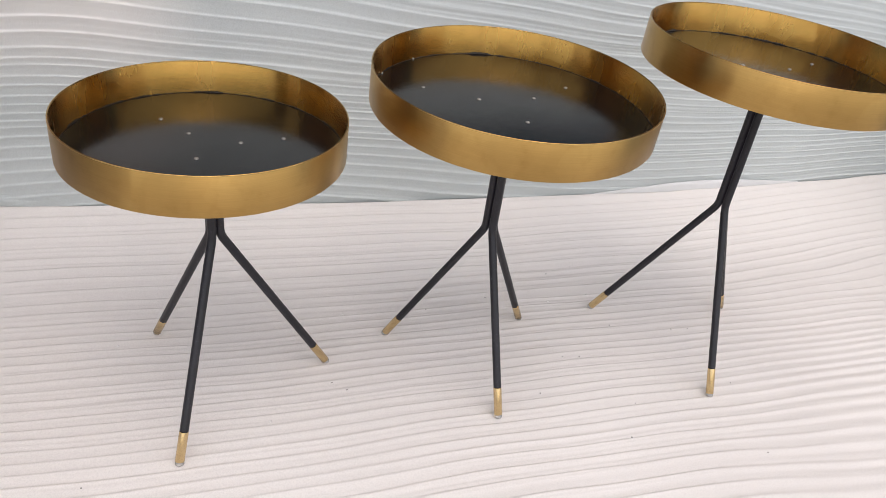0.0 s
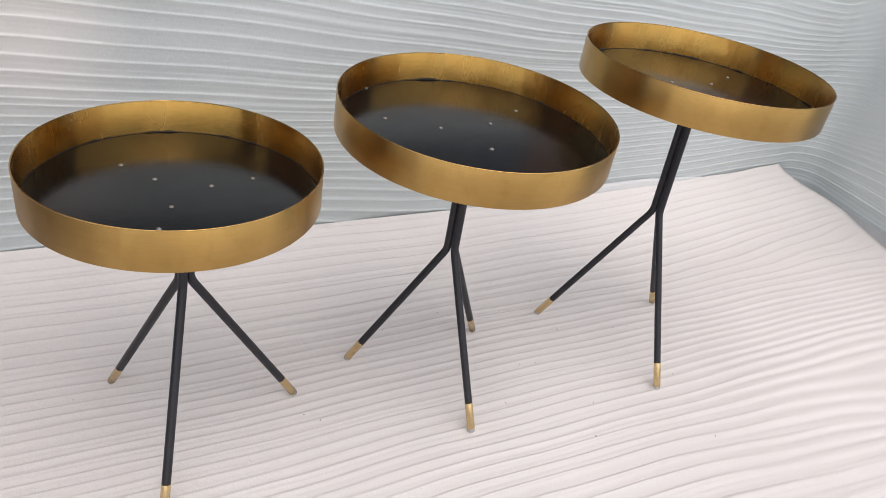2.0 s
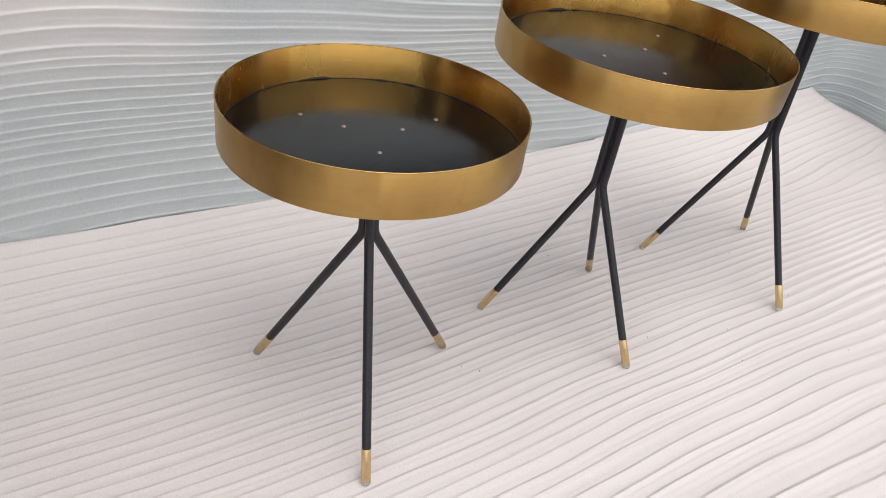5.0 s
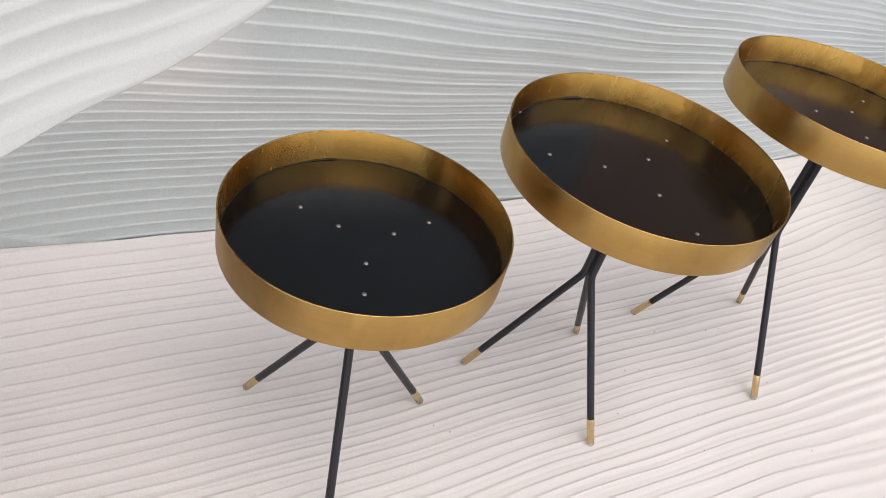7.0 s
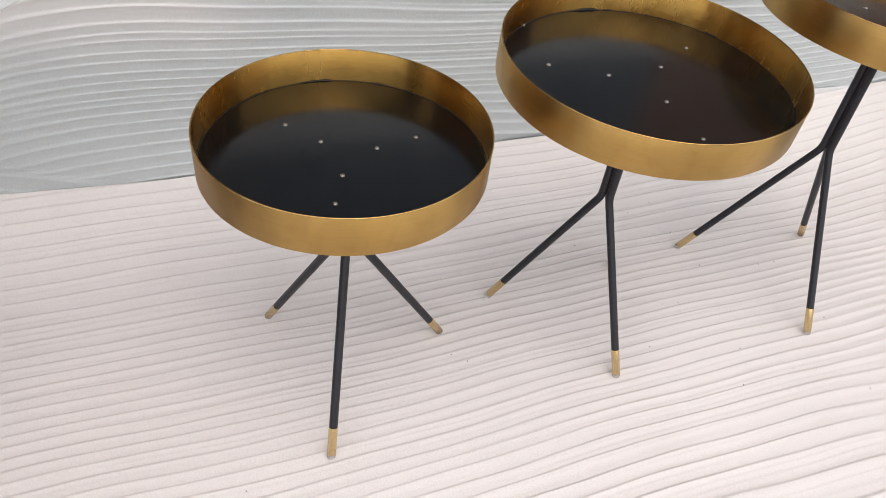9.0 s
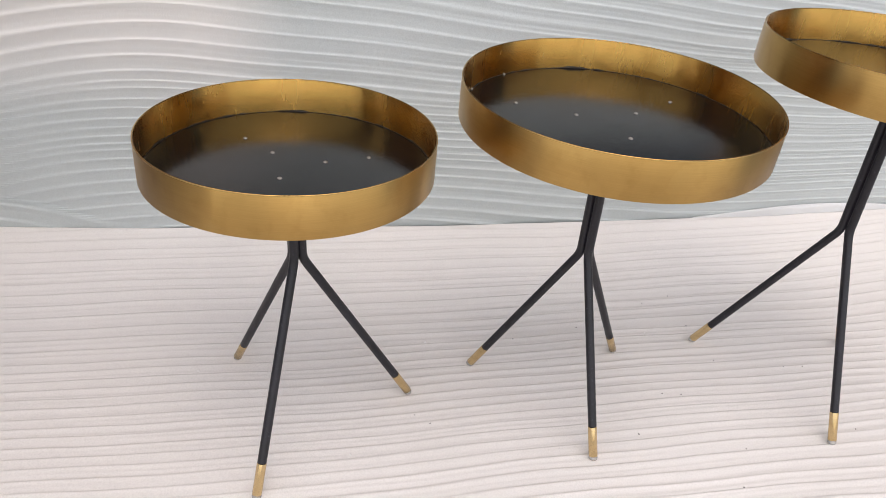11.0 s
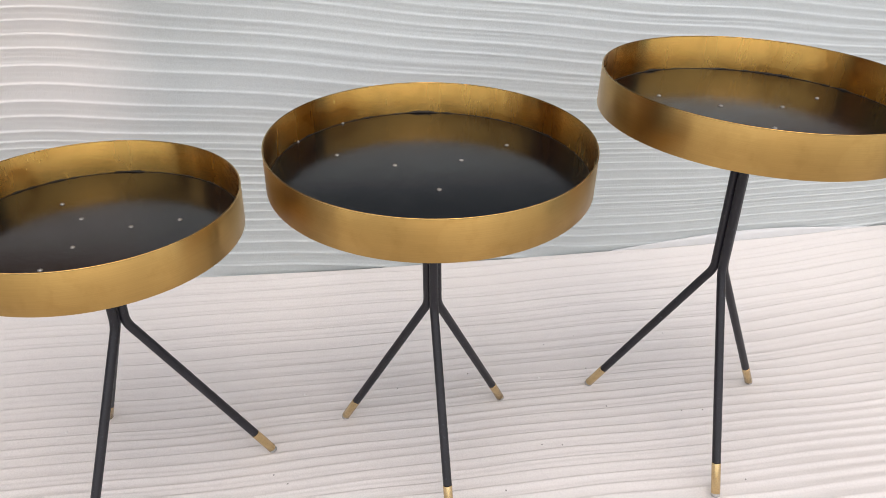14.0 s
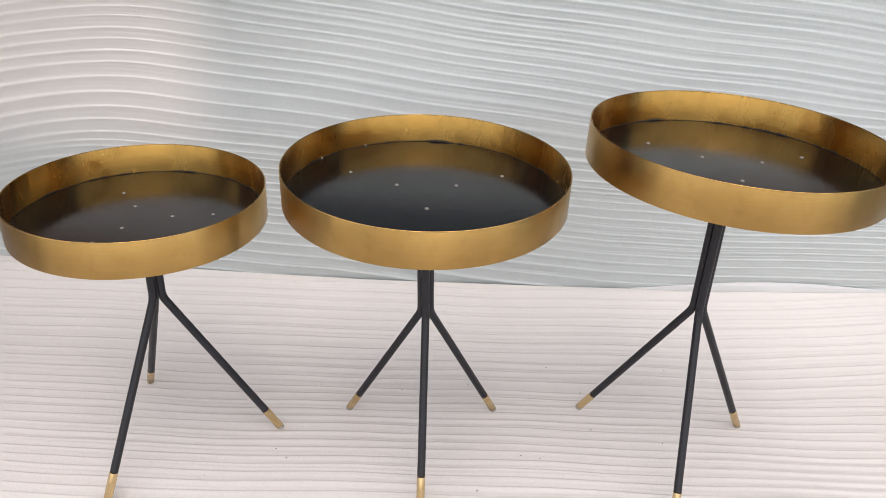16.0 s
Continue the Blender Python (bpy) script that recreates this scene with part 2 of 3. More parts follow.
def smooth_step(a, b, x):
    t = np.clip((x - a) / (b - a), 0.0, 1.0)
    return t * t * (3 - 2 * t)


def grid_mesh(name, P, material):
    """A mesh from an array of rows and columns of points."""
    r, c, _ = P.shape
    idx = np.arange(r * c).reshape(r, c)
    quads = np.stack([idx[:-1, :-1], idx[:-1, 1:], idx[1:, 1:], idx[1:, :-1]], -1).reshape(-1, 4)
    me = bpy.data.meshes.new(name)
    me.vertices.add(r * c)
    me.vertices.foreach_set("co", P.reshape(-1).astype(np.float32))
    me.loops.add(quads.size)
    me.loops.foreach_set("vertex_index", quads.reshape(-1).astype(np.int32))
    me.polygons.add(len(quads))
    me.polygons.foreach_set("loop_start", (np.arange(len(quads)) * 4).astype(np.int32))
    me.materials.append(material)
    me.update(calc_edges=True)
    me.validate()
    me.shade_smooth()
    return me


def ridge_lines(rng, start, end, spacing):
    """Uneven line positions from start to end; spacing(v) is the mean gap there."""
    out = [start]
    while out[-1] < end:
        out.append(out[-1] + spacing(out[-1]) * rng.uniform(0.72, 1.3))
    return np.array(out)


def ribs(v, lines, depth, lean, along=None, swing=0.0, power=2.6):
    """Relief of hollows between sharp crests, each steep on one side: 0 at the crests.
    Along their length the ribs swell and fade, each in its own way."""
    k = np.clip(np.searchsorted(lines, v) - 1, 0, len(lines) - 2)
    gap = lines[k + 1] - lines[k]
    f = np.clip((v - lines[k]) / gap, 0, 1)
    steep = (np.clip(lean - f, 0, 1) / lean) ** 1.5
    gentle = (np.clip(f - lean, 0, 1) / (1 - lean)) ** power
    size = 1.0
    if along is not None:
        rng = np.random.default_rng(len(lines))
        wave, phase = rng.uniform(2.0, 6.5, len(lines)), rng.uniform(0, 6.28, len(lines))
        size = 1 + swing * (np.sin(wave[k] * along + phase[k]) + 0.5 * np.sin(2.7 * wave[k] * along + 2 * phase[k]))
        size = size * (1 - f) + f * (1 + swing * (np.sin(wave[k + 1] * along + phase[k + 1]) + 0.5 * np.sin(2.7 * wave[k + 1] * along + 2 * phase[k + 1])))
    return depth * np.minimum(gap / 0.028, 1.5) * size * (steep + gentle - 1)


def swells(v, lines, depth):
    """Relief of smooth, even swells with their crests on the lines."""
    k = np.clip(np.searchsorted(lines, v) - 1, 0, len(lines) - 2)
    f = np.clip((v - lines[k]) / (lines[k + 1] - lines[k]), 0, 1)
    return 0.5 * depth * (np.cos(2 * np.pi * f ** 1.25) - 1)


# ---- the ribbed floor sheet ----
FLOOR_LINES = np.array(
    [0.71, 0.67, 0.63, 0.59, 0.55, 0.511, 0.472, 0.432, 0.395, 0.357, 0.322, 0.284, 0.244, 0.214, 0.183, 0.150, 0.129, 0.106, 0.084, 0.063,
     0.043, 0.020, -0.001, -0.020, -0.042, -0.062, -0.081, -0.103, -0.125, -0.146, -0.169, -0.194, -0.215, -0.236, -0.262, -0.286, -0.316, -0.342, -0.37]
)[::-1]


def floor_warp(x, y):
    """How far the floor's grooves stray from straight lines."""
    w = -0.011 * smooth_step(-0.15, 0.4, x) + 0.004 * np.sin(3.1 * x + 0.8) + 0.003 * np.sin(6.3 * x - 4.0 * y + 1.0) + 0.0015 * np.sin(17 * x + 9 * y)
    # each groove wavers in its own way
    w += 0.0010 * np.sin(8.3 * x + 37 * y + 0.5) * np.sin(3.7 * x - 11 * y) + 0.0005 * np.sin(23 * x - 61 * y) + 0.0003 * np.sin(47 * x + 83 * y)
    w += 0.009 * np.exp(-(((x - 0.62) / 0.22) ** 2)) * smooth_step(0.22, 0.42, y)
    ramp_x = 0.5 * (x - 0.80 + np.sqrt((x - 0.80) ** 2 + 0.012))
    w += 0.15 * ramp_x * smooth_step(-0.14, -0.40, y)
    # in the far corner the grooves swing away towards the wall
    ramp_c = 0.5 * (x - 1.12 + np.sqrt((x - 1.12) ** 2 + 0.01))
    w -= 0.15 * ramp_c * smooth_step(0.02, 0.30, y)
    w += 0.010 * np.sin(7.0 * (x - 0.6)) * smooth_step(-0.30, -0.60, y)
    return w


def back_edge(x):
    """The floor sheet's rear edge, which curls up just in front of the wall sheet: its y and z."""
    return 0.507 - 0.0577 * x + 0.040 * x * x, 0.051 + 0.0146 * x - 0.0041 * x * x - 0.005 * hem_rise(x)


def hem_rise(x):
    """Where the turned-up hem stands above the floor sheet's rear edge: 0 at its ends, 1 at its middle."""
    return np.sin(np.pi * np.clip((x - 0.93) / 0.64, 0, 1)) ** 1.2


def build_floor_sheet():
    rng = np.random.default_rng(4)
    lines = np.concatenate([-ridge_lines(rng, 0.41, 2.0, lambda v: 0.040)[::-1], FLOOR_LINES])
    ss = np.linspace(0, 1, 200)
    ts = np.linspace(0, 1, 1300)
    S, T = np.meshgrid(ss, ts)
    y0 = -1.5 + 2.05 * T
    # the outer edge runs in towards the room and steps out again
    edge = 2.058 - 0.33 * np.clip(0.40 - y0, 0, 0.38) + 0.03 * smooth_step(0.04, -0.03, y0) - 0.115 * smooth_step(0.28, 0.55, y0)
    X = -1.45 + (edge + 1.45) * S
    ye, ze = back_edge(X)
    Y = -1.5 + (ye + 1.5) * T
    curl = ze * np.clip((Y - 0.22) / (ye - 0.22), 0, 1) ** 2
    flat = Y + 1.5 * curl
    V = flat + floor_warp(X, flat)
    wide = smooth_step(0.75, 1.25, X) * smooth_step(0.15, -0.2, Y)
    fade = (0.75 + 0.25 * smooth_step(-0.3, 0.6, X)) * (0.90 + 0.20 * np.sin(2.7 * X + 9 * Y) * np.sin(4.1 * X - 6 * Y + 1))
    Z = (ribs(V, lines, 0.0031, 0.11, X, 0.17) * (1 - wide) + swells(V, lines, 0.0027) * wide) * fade
    fine = ridge_lines(rng, -2.1, 1.0, lambda v: 0.013)
    Z = Z + ribs(V + 0.003 * np.sin(4 * X), fine, 0.0007, 0.3, X, 0.9, 1.6)
    Z = Z * smooth_step(0.0, 0.035, edge - X)
    top = np.stack([X, Y, np.maximum(Z, -0.0075) + curl], -1)
    # rolled-down rim all round, so that the sheet has an edge
    def ring(P):
        a = np.concatenate([P[:1] + [0, -0.001, -0.006], P, P[-1:] + [0, 0.001, -0.006]], 0)
        return np.concatenate([a[:, :1] + [-0.001, 0, -0.006], a, a[:, -1:] + [0.001, 0, -0.006]], 1)
    return grid_mesh("floor", ring(top), FLOOR_SHEET)


floor = tagged(new("floor", build_floor_sheet()), "cream matt ribbed sheet with wavy grooves laid flat", "floor sheet", kind="structure")


# ---- the ribbed wall sheet, bent round the far corner ----
WALL_LINES = np.array([0.012, 0.042, 0.071, 0.099, 0.124, 0.147, 0.163, 0.182, 0.203, 0.224, 0.249, 0.268, 0.291, 0.304, 0.322, 0.350, 0.378,
                       0.410, 0.445, 0.478, 0.504, 0.530, 0.554, 0.580, 0.600, 0.621, 0.640, 0.661, 0.683])


def build_wall_sheet():
    rng = np.random.default_rng(11)
    lines = np.concatenate([[-0.15, -0.12, -0.09, -0.05, -0.02], WALL_LINES, ridge_lines(rng, 0.705, 2.0, lambda v: 0.023)])
    r, right_x = 0.09, 2.068
    back = np.linspace(-1.05, right_x - r, 210)
    arc = np.linspace(0, math.pi / 2, 24)[1:]
    fore = np.linspace(0, 1.0, 41)[1:]
    corner_y = float(back_edge(right_x - r)[0]) + 0.0025
    px = np.concatenate([back, right_x - r + r * np.sin(arc), np.full(40, right_x)])
    py = np.concatenate([back_edge(back)[0] + 0.0025 + 0.002 * hem_rise(back), corner_y - r + r * np.cos(arc), corner_y - r - fore])
    nx = np.concatenate([np.zeros(210), -np.sin(arc), np.full(40, -1.0)])
    ny = np.concatenate([np.full(210, -1.0), -np.cos(arc), np.zeros(40)])
    along = np.concatenate([back, right_x - r + r * arc, right_x - r + r * math.pi / 2 + fore])
    S, V = np.meshgrid(along, np.linspace(-0.010, 0.765, 870))
    # the grooves' own coordinates, along and up the sheet
    A, H = 0.2 + (S - 0.2) / 0.932, (V - 0.061) / 0.932
    ramp_s = 0.5 * (A + 0.2 + np.sqrt((A + 0.2) ** 2 + 0.03))
    W = H + 0.105 * (ramp_s - 0.46) * smooth_step(0.05, 0.5, H)
    # low down the grooves dip towards the middle
    W += 0.10 * (np.clip(A, 0.2, 0.9) - 0.55) * smooth_step(0.32, 0.10, H)
    W += 0.003 * np.sin(5.1 * A + 7.0 * H) + 0.002 * np.sin(13 * A - 9 * H)
    # towards the near end the grooves droop, and low down a leaf-shaped tongue of slanting ones breaks in
    W += 0.30 * np.maximum(-0.18 - A, 0) ** 2
    leaf_top = 0.095 - 0.050 * smooth_step(-0.50, -0.36, S) + 0.006 * np.sin(30 * S)
    leaf = smooth_step(-0.33, -0.40, S) * smooth_step(0.004, -0.004, V - leaf_top)
    W += leaf * 0.45 * (S + 0.34)
    W = W * (1 - 0.30 * smooth_step(1.95, 2.35, S))
    fine = ridge_lines(rng, -0.5, 2.4, lambda v: 0.010)
    relief = ribs(W + 0.004 * np.sin(2.2 * A + 1), fine, 0.0019, 0.25, A, 0.8, 1.8) * (0.4 + 0.6 * smooth_step(0.0, 0.5, A))
    relief = relief + ribs(W, lines, 0.0034, 0.13, A, 0.20) * (0.92 + 0.16 * np.sin(3 * A + 8 * H)) * (1 - 0.35 * smooth_step(1.85, 2.15, S)) + 0.004 * leaf
    X = px[None, :] + nx[None, :] * relief
    Y = py[None, :] + ny[None, :] * relief
    return grid_mesh("wall_north", np.stack([X, Y, V], -1), WALL_SHEET)


def build_hem():
    x = np.linspace(0.925, 1.575, 70)
    ye, ze = back_edge(x)
    top = ze - 0.002 + 0.027 * hem_rise(x)
    sway = 0.0008 * np.sin(19 * x)
    rows = [(ye + 0.0014, ze - 0.010), (ye + 0.0012 + sway, 0.5 * (ze + top)), (ye + 0.0022, top), (ye + 0.0034, top - 0.0006), (ye + 0.0034, ze - 0.012)]
    return grid_mesh("trim", np.stack([np.stack([x, y, z], -1) for y, z in rows]), HEM_SHEET)


tagged(new("trim", build_hem()), "smooth pale hem turned up between floor and wall sheets", "sheet hem", kind="structure")
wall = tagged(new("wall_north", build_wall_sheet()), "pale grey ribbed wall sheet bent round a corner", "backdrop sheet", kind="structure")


# ---- a loose white sheet at the near end: an upright panel whose top flops over as a curled flap ----
def build_flap():
    rng = np.random.default_rng(5)
    lines = ridge_lines(rng, -0.9, 1.2, lambda v: 0.023)
    xs = np.linspace(-1.02, 0.0, 110)
    vs = np.linspace(-0.05, 0.34, 300)
    X, V0 = np.meshgrid(xs, vs)
    V, under = np.maximum(V0, 0), np.maximum(-V0, 0)
    u = np.maximum(X + 0.3, -0.10)
    ey = -0.062 + 0.36 * (X + 0.3)
    ez = 0.70 + 0.215 * u + 1.04 * u * u - 0.037 * smooth_step(-0.28, -0.45, X)
    # the grooves run flatter than the hem and die out along it
    W = V + 0.16 * X + 0.005 * np.sin(6 * X + 9 * V)
    relief = ribs(W, lines, 0.0065, 0.20, X, 0.3, 2.2) * smooth_step(0.0, 0.025, V)
    Y = ey + 0.45 * V - 0.006 * np.exp(-(((V0 - 0.012) / 0.015) ** 2)) - 0.88 * relief + 0.9 * under
    Z = ez + 0.85 * V * (1 - 0.10 * V) + 0.47 * relief + 0.25 * under
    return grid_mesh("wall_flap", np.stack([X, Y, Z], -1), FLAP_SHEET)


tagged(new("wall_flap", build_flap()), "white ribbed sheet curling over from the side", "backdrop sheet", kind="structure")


# ---- plain ground, and unseen added walls that shape reflections and light ----
def slab(name, lo, hi, material, label, category):
    bm = bmesh.new()
    bmesh.ops.create_cube(bm, size=1.0)
    for v in bm.verts:
        v.co = Vector([lo[i] + (v.co[i] + 0.5) * (hi[i] - lo[i]) for i in range(3)])
    bmesh.ops.bevel(bm, geom=list(bm.edges), offset=0.01, segments=1, affect="EDGES")
    me = bpy.data.meshes.new(name)
    bm.to_mesh(me)
    bm.free()
    me.materials.append(material)
    return tagged(new(name, me), label, category, kind="structure")


slab("ground", (-40, -60, -0.25), (42, 40, -0.012), CONCRETE, "grey concrete ground under the ribbed sheet", "ground")
slab("under_sheet", (-1.5, -1.6, -0.012), (2.4, 0.70, -0.0085), UNDER, "plain pale grey sheet under the ribbed one", "floor sheet")
# unseen back walls, added in two colours to tint the plates' reflections
slab("added_back_west", (-6.0, 0.80, -0.012), (-0.15, 1.0, 4.5), UNSEEN_BROWN, "unseen brown wall added for the trays' dark reflections", "wall")
slab("added_back_middle", (-0.15, 0.802, -0.012), (1.15, 0.998, 4.5), UNSEEN_BLUE_GREY, "unseen blue-grey wall added for the trays' bluish reflections", "wall")
slab("added_back_east", (1.15, 0.80, -0.012), (7.0, 1.0, 4.5), UNSEEN_BROWN, "unseen brown wall added for the trays' dark reflections", "wall")
# unseen side walls, added for the dark bands in the brass
slab("added_side_west", (-2.6, -1.3, -0.012), (-2.4, 0.80, 1.5), UNSEEN_BROWN, "unseen side wall added to darken the brass reflections", "wall")
slab("added_side_east", (3.4, -0.15, -0.012), (3.6, 0.80, 1.8), UNSEEN_BROWN, "unseen side wall added to darken the brass reflections", "wall")
# unseen card under the flap, added to block light from the near end
slab("added_shade_card", (-0.87, -0.62, -0.0085), (-0.85, 0.50, 0.64), UNDER, "unseen grey card added to shade the backdrop's near end", "backdrop card")


# ---- the three side tables ----
ROD = 0.0066         # half the bar's thickness
CORE = 0.0083        # distance of each bar from the stem's axis


def leg_points(foot_r, split_z, top_z):
    """Centre line of one leg in its own (r, z) plane, from the tray down to the foot."""
    pts = [(CORE, top_z)]
    d = Vector((foot_r - CORE, -split_z)).normalized()
    bend = 0.011
    a, b, c = Vector((CORE, split_z + bend)), Vector((CORE, split_z)), Vector((CORE, split_z)) + bend * d
    for i in range(8):
        t = i / 7
        p = (1 - t) ** 2 * a + 2 * t * (1 - t) * b + t * t * c
        pts.append((p.x, p.y))
    pts.append((foot_r, 0.0))
    return pts


def side_table(x, y, shift, tilt, split_shift, plate_z, radius, rim_up, rim_down, foot_r, angles, split_z, screws, tacks, label, seed, bulge=(0, 0)):
    rng = random.Random(seed)
    table = tagged(new("side_table"), label, "side table", "brass tray side tables")
    table.location = (x, y, 0)
    # rim: thin brass hoop with rounded lip
    w = 0.0016
    lip = [(radius, rim_up - 0.0006), (radius - 0.0005, rim_up), (radius - w + 0.0005, rim_up), (radius - w, rim_up - 0.0006)]
    outline = [(radius - 0.0008, -rim_down), (radius, -rim_down + 0.0012)] + lip + [(radius - w, -rim_down + 0.002), (radius - 0.02, -rim_down + 0.002), (radius - 0.02, -rim_down)]
    me = lathe("tray_rim", outline, 160, BRASS, bulge=bulge)
    # the inner face of the hoop is tarnished
    me.materials.append(INNER_BRASS)
    for i in range(160):
        me.polygons[i * len(outline) + 5].material_index = 1
    me.set_sharp_from_angle(angle=radians(40))
    rim = part("tray_rim", me, table, "brushed antique brass hoop")
    rim.location = (*shift, plate_z)
    rim.rotation_euler = (tilt[1], -tilt[0], 0)
    # added ring of lighter, glossier brass that gives the lip its highlight line
    edge = part("rim_edge", lathe("rim_edge", [(radius + 0.0002, rim_up - 0.0002), (radius + 0.0001, rim_up + 0.0006), (radius - w / 2, rim_up + 0.0010), (radius - w - 0.0001, rim_up + 0.0006), (radius - w - 0.0002, rim_up - 0.0002)], 160, EDGE_BRASS, bulge=bulge), table, "glossy lighter upper edge added for the lip's highlight")
    edge.location = rim.location
    edge.rotation_euler = rim.rotation_euler
    # black plate in the hoop
    pr = radius - w - 0.0004
    plate = part("tray_plate", disc("tray_plate", pr, 0.003, TRAY_BLACK, bulge), table, "black painted plate with fine scratches")
    plate.location = (*shift, plate_z)
    plate.rotation_euler = (tilt[1], -tilt[0], 0)
    # uneven bead of black paint where plate meets hoop
    seg, verts, faces = 240, [], []
    ph = rng.uniform(0, 6)
    for i in range(seg):
        a = 2 * math.pi * i / seg
        n = noise.noise(Vector((3.2 * math.cos(a) + ph, 3.2 * math.sin(a), seed)))
        n2 = noise.noise(Vector((14 * math.cos(a), 14 * math.sin(a) + ph, seed)))
        up = 0.0007 + max(0.0, 0.0034 * n + 0.0024 * n2 + 0.0001)
        k = dent(a, bulge)
        for r, z in ((pr - 0.0015, 0.0002), (pr + 0.0002, up), (pr + 0.0006, -0.001)):
            verts.append((k * r * math.cos(a), k * r * math.sin(a), z))
    for i in range(seg):
        j = (i + 1) % seg
        faces += [(3 * i, 3 * j, 3 * j + 1, 3 * i + 1), (3 * i + 1, 3 * j + 1, 3 * j + 2, 3 * i + 2), (3 * i + 2, 3 * j + 2, 3 * j, 3 * i)]
    bead = part("paint_bead", mesh_from("paint_bead", verts, faces, BEAD_PAINT), table, "uneven bead of dark paint")
    bead.location = (*shift, plate_z)
    bead.rotation_euler = (tilt[1], -tilt[0], 0)
    # screw heads
    sm = lathe("screw_head", [(0.0, 0.0018), (0.0016, 0.0017), (0.0030, 0.0009), (0.0035, -0.001), (0.0, -0.001)], 12, SCREW_STEEL)
    for sx, sy in screws:
        s = part("screw_head", sm, table, "bare steel screw end")
        dx, dy = sx - x, sy - y
        s.location = (dx, dy, plate_z + tilt[0] * (dx - shift[0]) + tilt[1] * (dy - shift[1]))
    # solder tacks where plate meets hoop
    tm = lathe("solder_tack", [(0.0, 0.0030), (0.0012, 0.0026), (0.0021, 0.0012), (0.0022, -0.0004), (0.0, -0.0004)], 10, SCREW_STEEL)
    for a in tacks:
        s = part("solder_tack", tm, table, "tiny bare solder tack")
        dx, dy = (pr - 0.0015) * math.cos(radians(a)), (pr - 0.0015) * math.sin(radians(a))
        s.location = (shift[0] + dx, shift[1] + dy, plate_z + tilt[0] * dx + tilt[1] * dy)
    # three legs
    top = plate_z - 0.002
    line = leg_points(foot_r, split_z, top)
    core = [(split_shift[0], split_shift[1], split_z + 0.004), (split_shift[0], split_shift[1], split_z + 0.010), (shift[0], shift[1], top)]
    part("stem_weld", sweep("stem_weld", core, [0.003, 0.0062, 0.0062], 12, LEG_BLACK), table, "black weld filling the joined bars")
    d = (Vector(line[-2]) - Vector(line[-1])).normalized()
    for a in angles:
        c, s = math.cos(radians(a)), math.sin(radians(a))

        def lift(p):
            z = p[1]
            low, high = min(z / split_z, 1.0), max(0.0, (z - split_z) / (plate_z - split_z))
            dx = split_shift[0] * low + (shift[0] - split_shift[0]) * high
            dy = split_shift[1] * low + (shift[1] - split_shift[1]) * high
            return (p[0] * c + dx, p[0] * s + dy, z)

        foot = Vector((foot_r, 0.0))
        cut, low = foot + 0.052 * d, foot + 0.005 * d
        leg = part("leg", sweep("leg", [lift(p) for p in line[:-1]] + [lift(cut)], [ROD] * len(line), 16, LEG_BLACK), table, "black powder-coated bent steel bar")
        tip = part("brass_tip", sweep("brass_tip", [lift(cut - 0.0002 * d), lift(cut - 0.0008 * d), lift(low + 0.001 * d), lift(low)], [ROD - 0.0006, ROD + 0.0003, ROD + 0.0003, ROD - 0.0004], 16, TIP_BRASS), leg, "polished brass sleeve")
        pad_c = lift(foot + 0.004 * d)
        pm = lathe("foot_pad", [(0.0, 0.0), (0.0055, 0.0), (0.0068, 0.0012), (0.0068, 0.0042), (0.0, 0.0052)], 16, PLASTIC)
        pad = part("foot_pad", pm, leg, "clear plastic glide")
        pad.location = (pad_c[0], pad_c[1], 0.0)
    return table


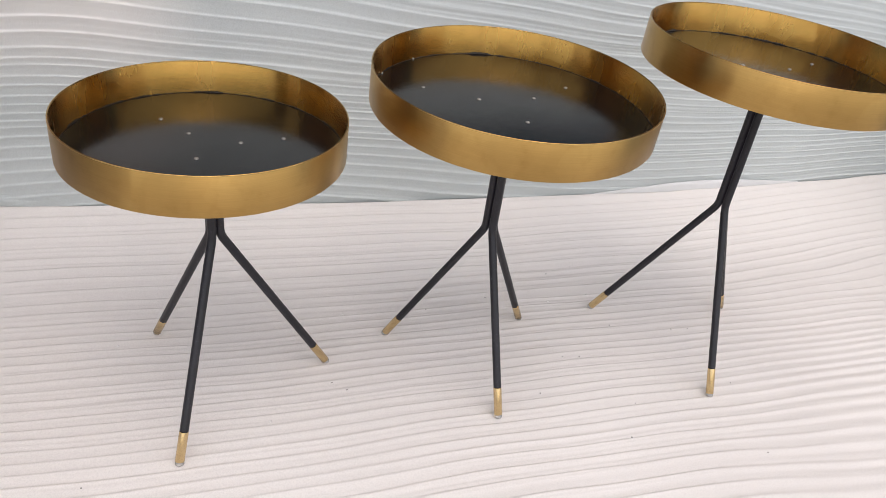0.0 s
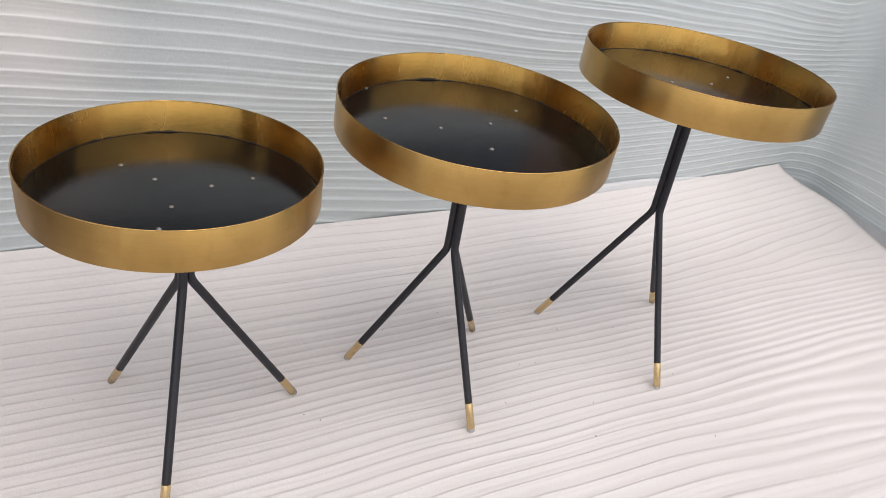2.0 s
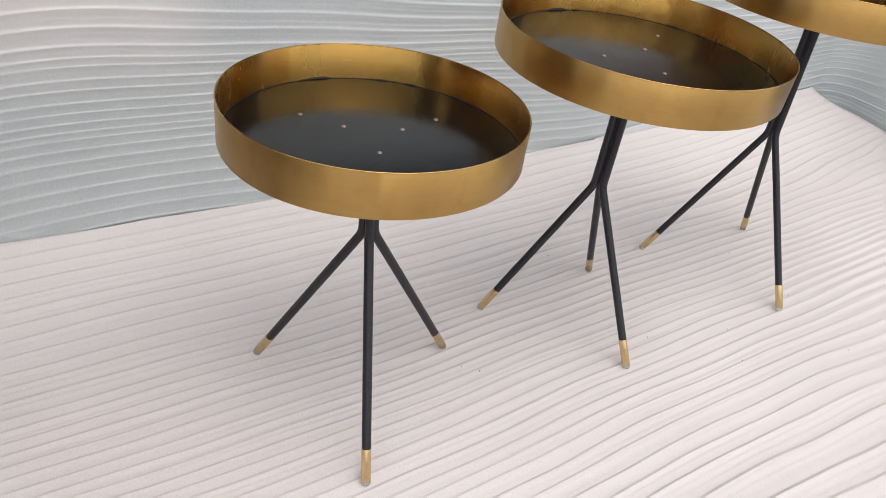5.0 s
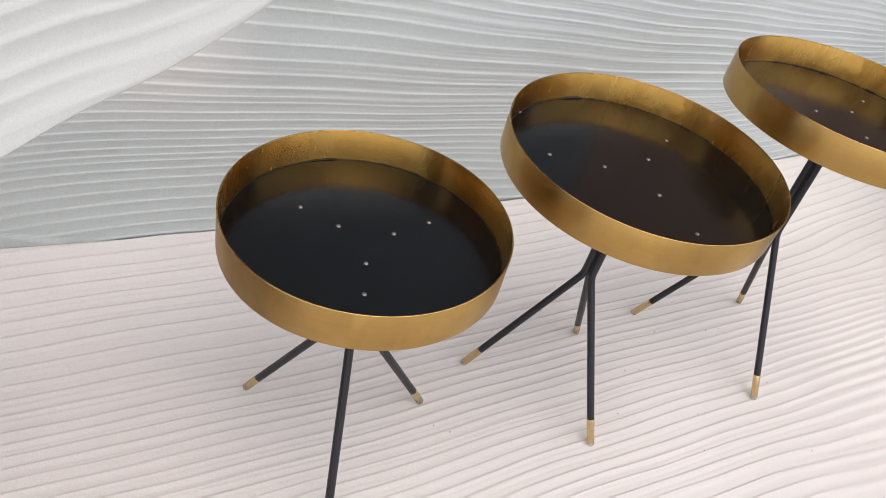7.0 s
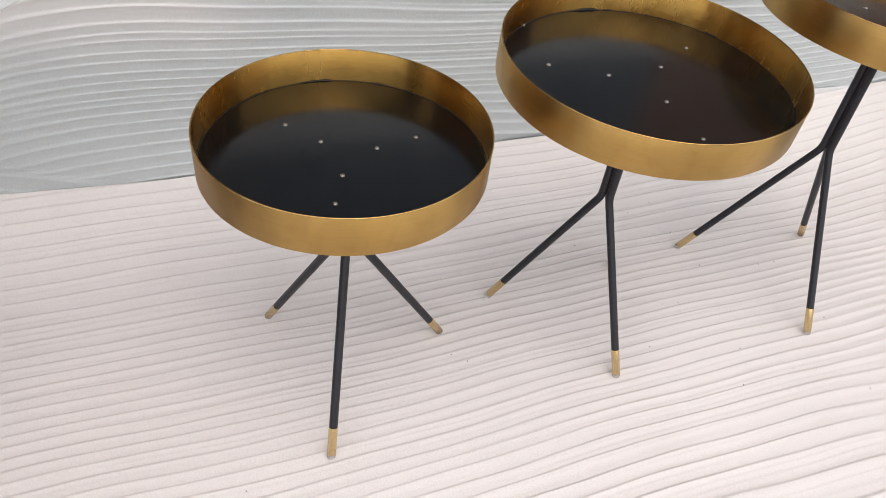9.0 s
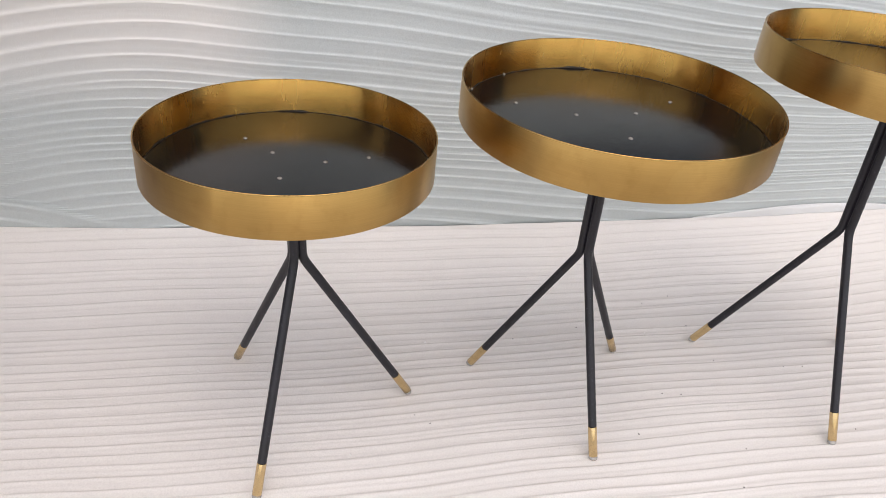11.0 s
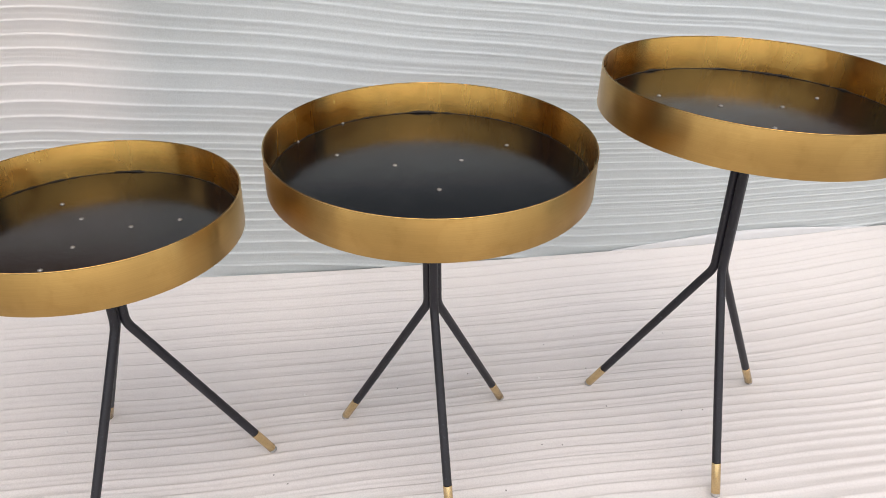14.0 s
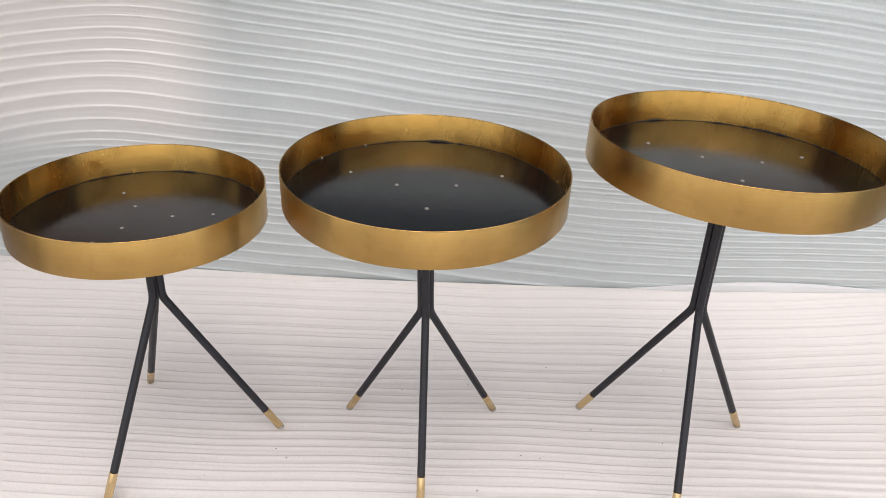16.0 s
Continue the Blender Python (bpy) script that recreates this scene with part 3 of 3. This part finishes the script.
side_table(0.0117, 0.0041, (0.0019, 0.0038), (-0.0214, -0.0094), (0.0013, -0.0010), 0.4410, 0.1867, 0.0498, 0.0052, 0.1794, (128.6, -111.4, 8.2), 0.297,
           [(-0.051, 0.088), (-0.013, 0.041), (0.056, 0.013), (0.115, 0.028), (-0.002, -0.036), (-0.023, -0.088)],
           [],
           "low side table, round brass tray with black plate, black tripod legs", 3, bulge=(0.020, -152))
side_table(0.4509, 0.0157, (-0.0008, -0.0025), (-0.0071, 0.0232), (0.0030, 0.0060), 0.4967, 0.2146, 0.0485, 0.0062, 0.1626, (152.3, -87.4, 32.8), 0.275,
           [(0.327, 0.078), (0.404, 0.037), (0.496, 0.044), (0.569, 0.088), (0.454, -0.040), (0.456, -0.128)],
           [147.2, 122.3],
           "middle-height side table, wide brass tray with black plate, tripod legs", 8)
side_table(0.8956, 0.0163, (0.0101, 0.0151), (-0.0227, -0.0013), (0.0090, 0.0080), 0.5518, 0.2160, 0.0520, 0.0040, 0.1750, (143.5, -97.5, 23.2), 0.300,
           [(0.799, 0.112), (0.871, 0.063), (0.960, 0.054), (1.035, 0.088), (0.903, -0.026), (0.904, -0.110)],
           [],
           "tall side table, brass tray with black plate, black tripod legs", 14)


# ---- grit and crumbs on the floor sheet ----
def crumb(name, size, material, seed):
    bm = bmesh.new()
    bmesh.ops.create_icosphere(bm, subdivisions=1, radius=size)
    rng = random.Random(seed)
    for v in bm.verts:
        v.co *= rng.uniform(0.6, 1.25)
        v.co.z *= 0.5
    me = bpy.data.meshes.new(name)
    bm.to_mesh(me)
    bm.free()
    me.materials.append(material)
    return me


GRIT = [(0.705, 0.244), (0.772, 0.264), (0.771, 0.058), (0.667, -0.022), (0.553, -0.104), (0.900, 0.030), (0.215, -0.046), (0.192, -0.025),
        (0.674, -0.226), (0.936, -0.132), (-0.184, -0.183), (0.956, 0.250), (0.539, 0.177), (0.938, 0.027), (0.633, -0.017), (0.405, 0.153),
        (0.766, 0.163), (0.719, -0.153), (0.901, -0.296)]
CRUMBS = [(0.671, 0.148), (0.493, 0.077), (0.237, 0.157), (-0.162, 0.115), (0.083, -0.098)]
grit_meshes = [crumb("grit_speck", 0.0015, SPECK, 20 + i) for i in range(4)]
for i, (gx, gy) in enumerate(GRIT):
    g = tagged(new("grit_speck", grit_meshes[i % 4]), "tiny dark grit speck lying on the ribbed sheet", "grit", "grit on the floor sheet")
    g.matrix_world = pose(gx, gy, 0.0002, 0, 0, 67 * i)
crumb_mesh = crumb("paper_crumb", 0.0024, CHIP, 40)
for i, (gx, gy) in enumerate(CRUMBS):
    g = tagged(new("paper_crumb", crumb_mesh), "small white paper crumb lying on the ribbed sheet", "crumb", "crumbs on the floor sheet")
    g.matrix_world = pose(gx, gy, 0.0004, 0, 0, 80 * i)
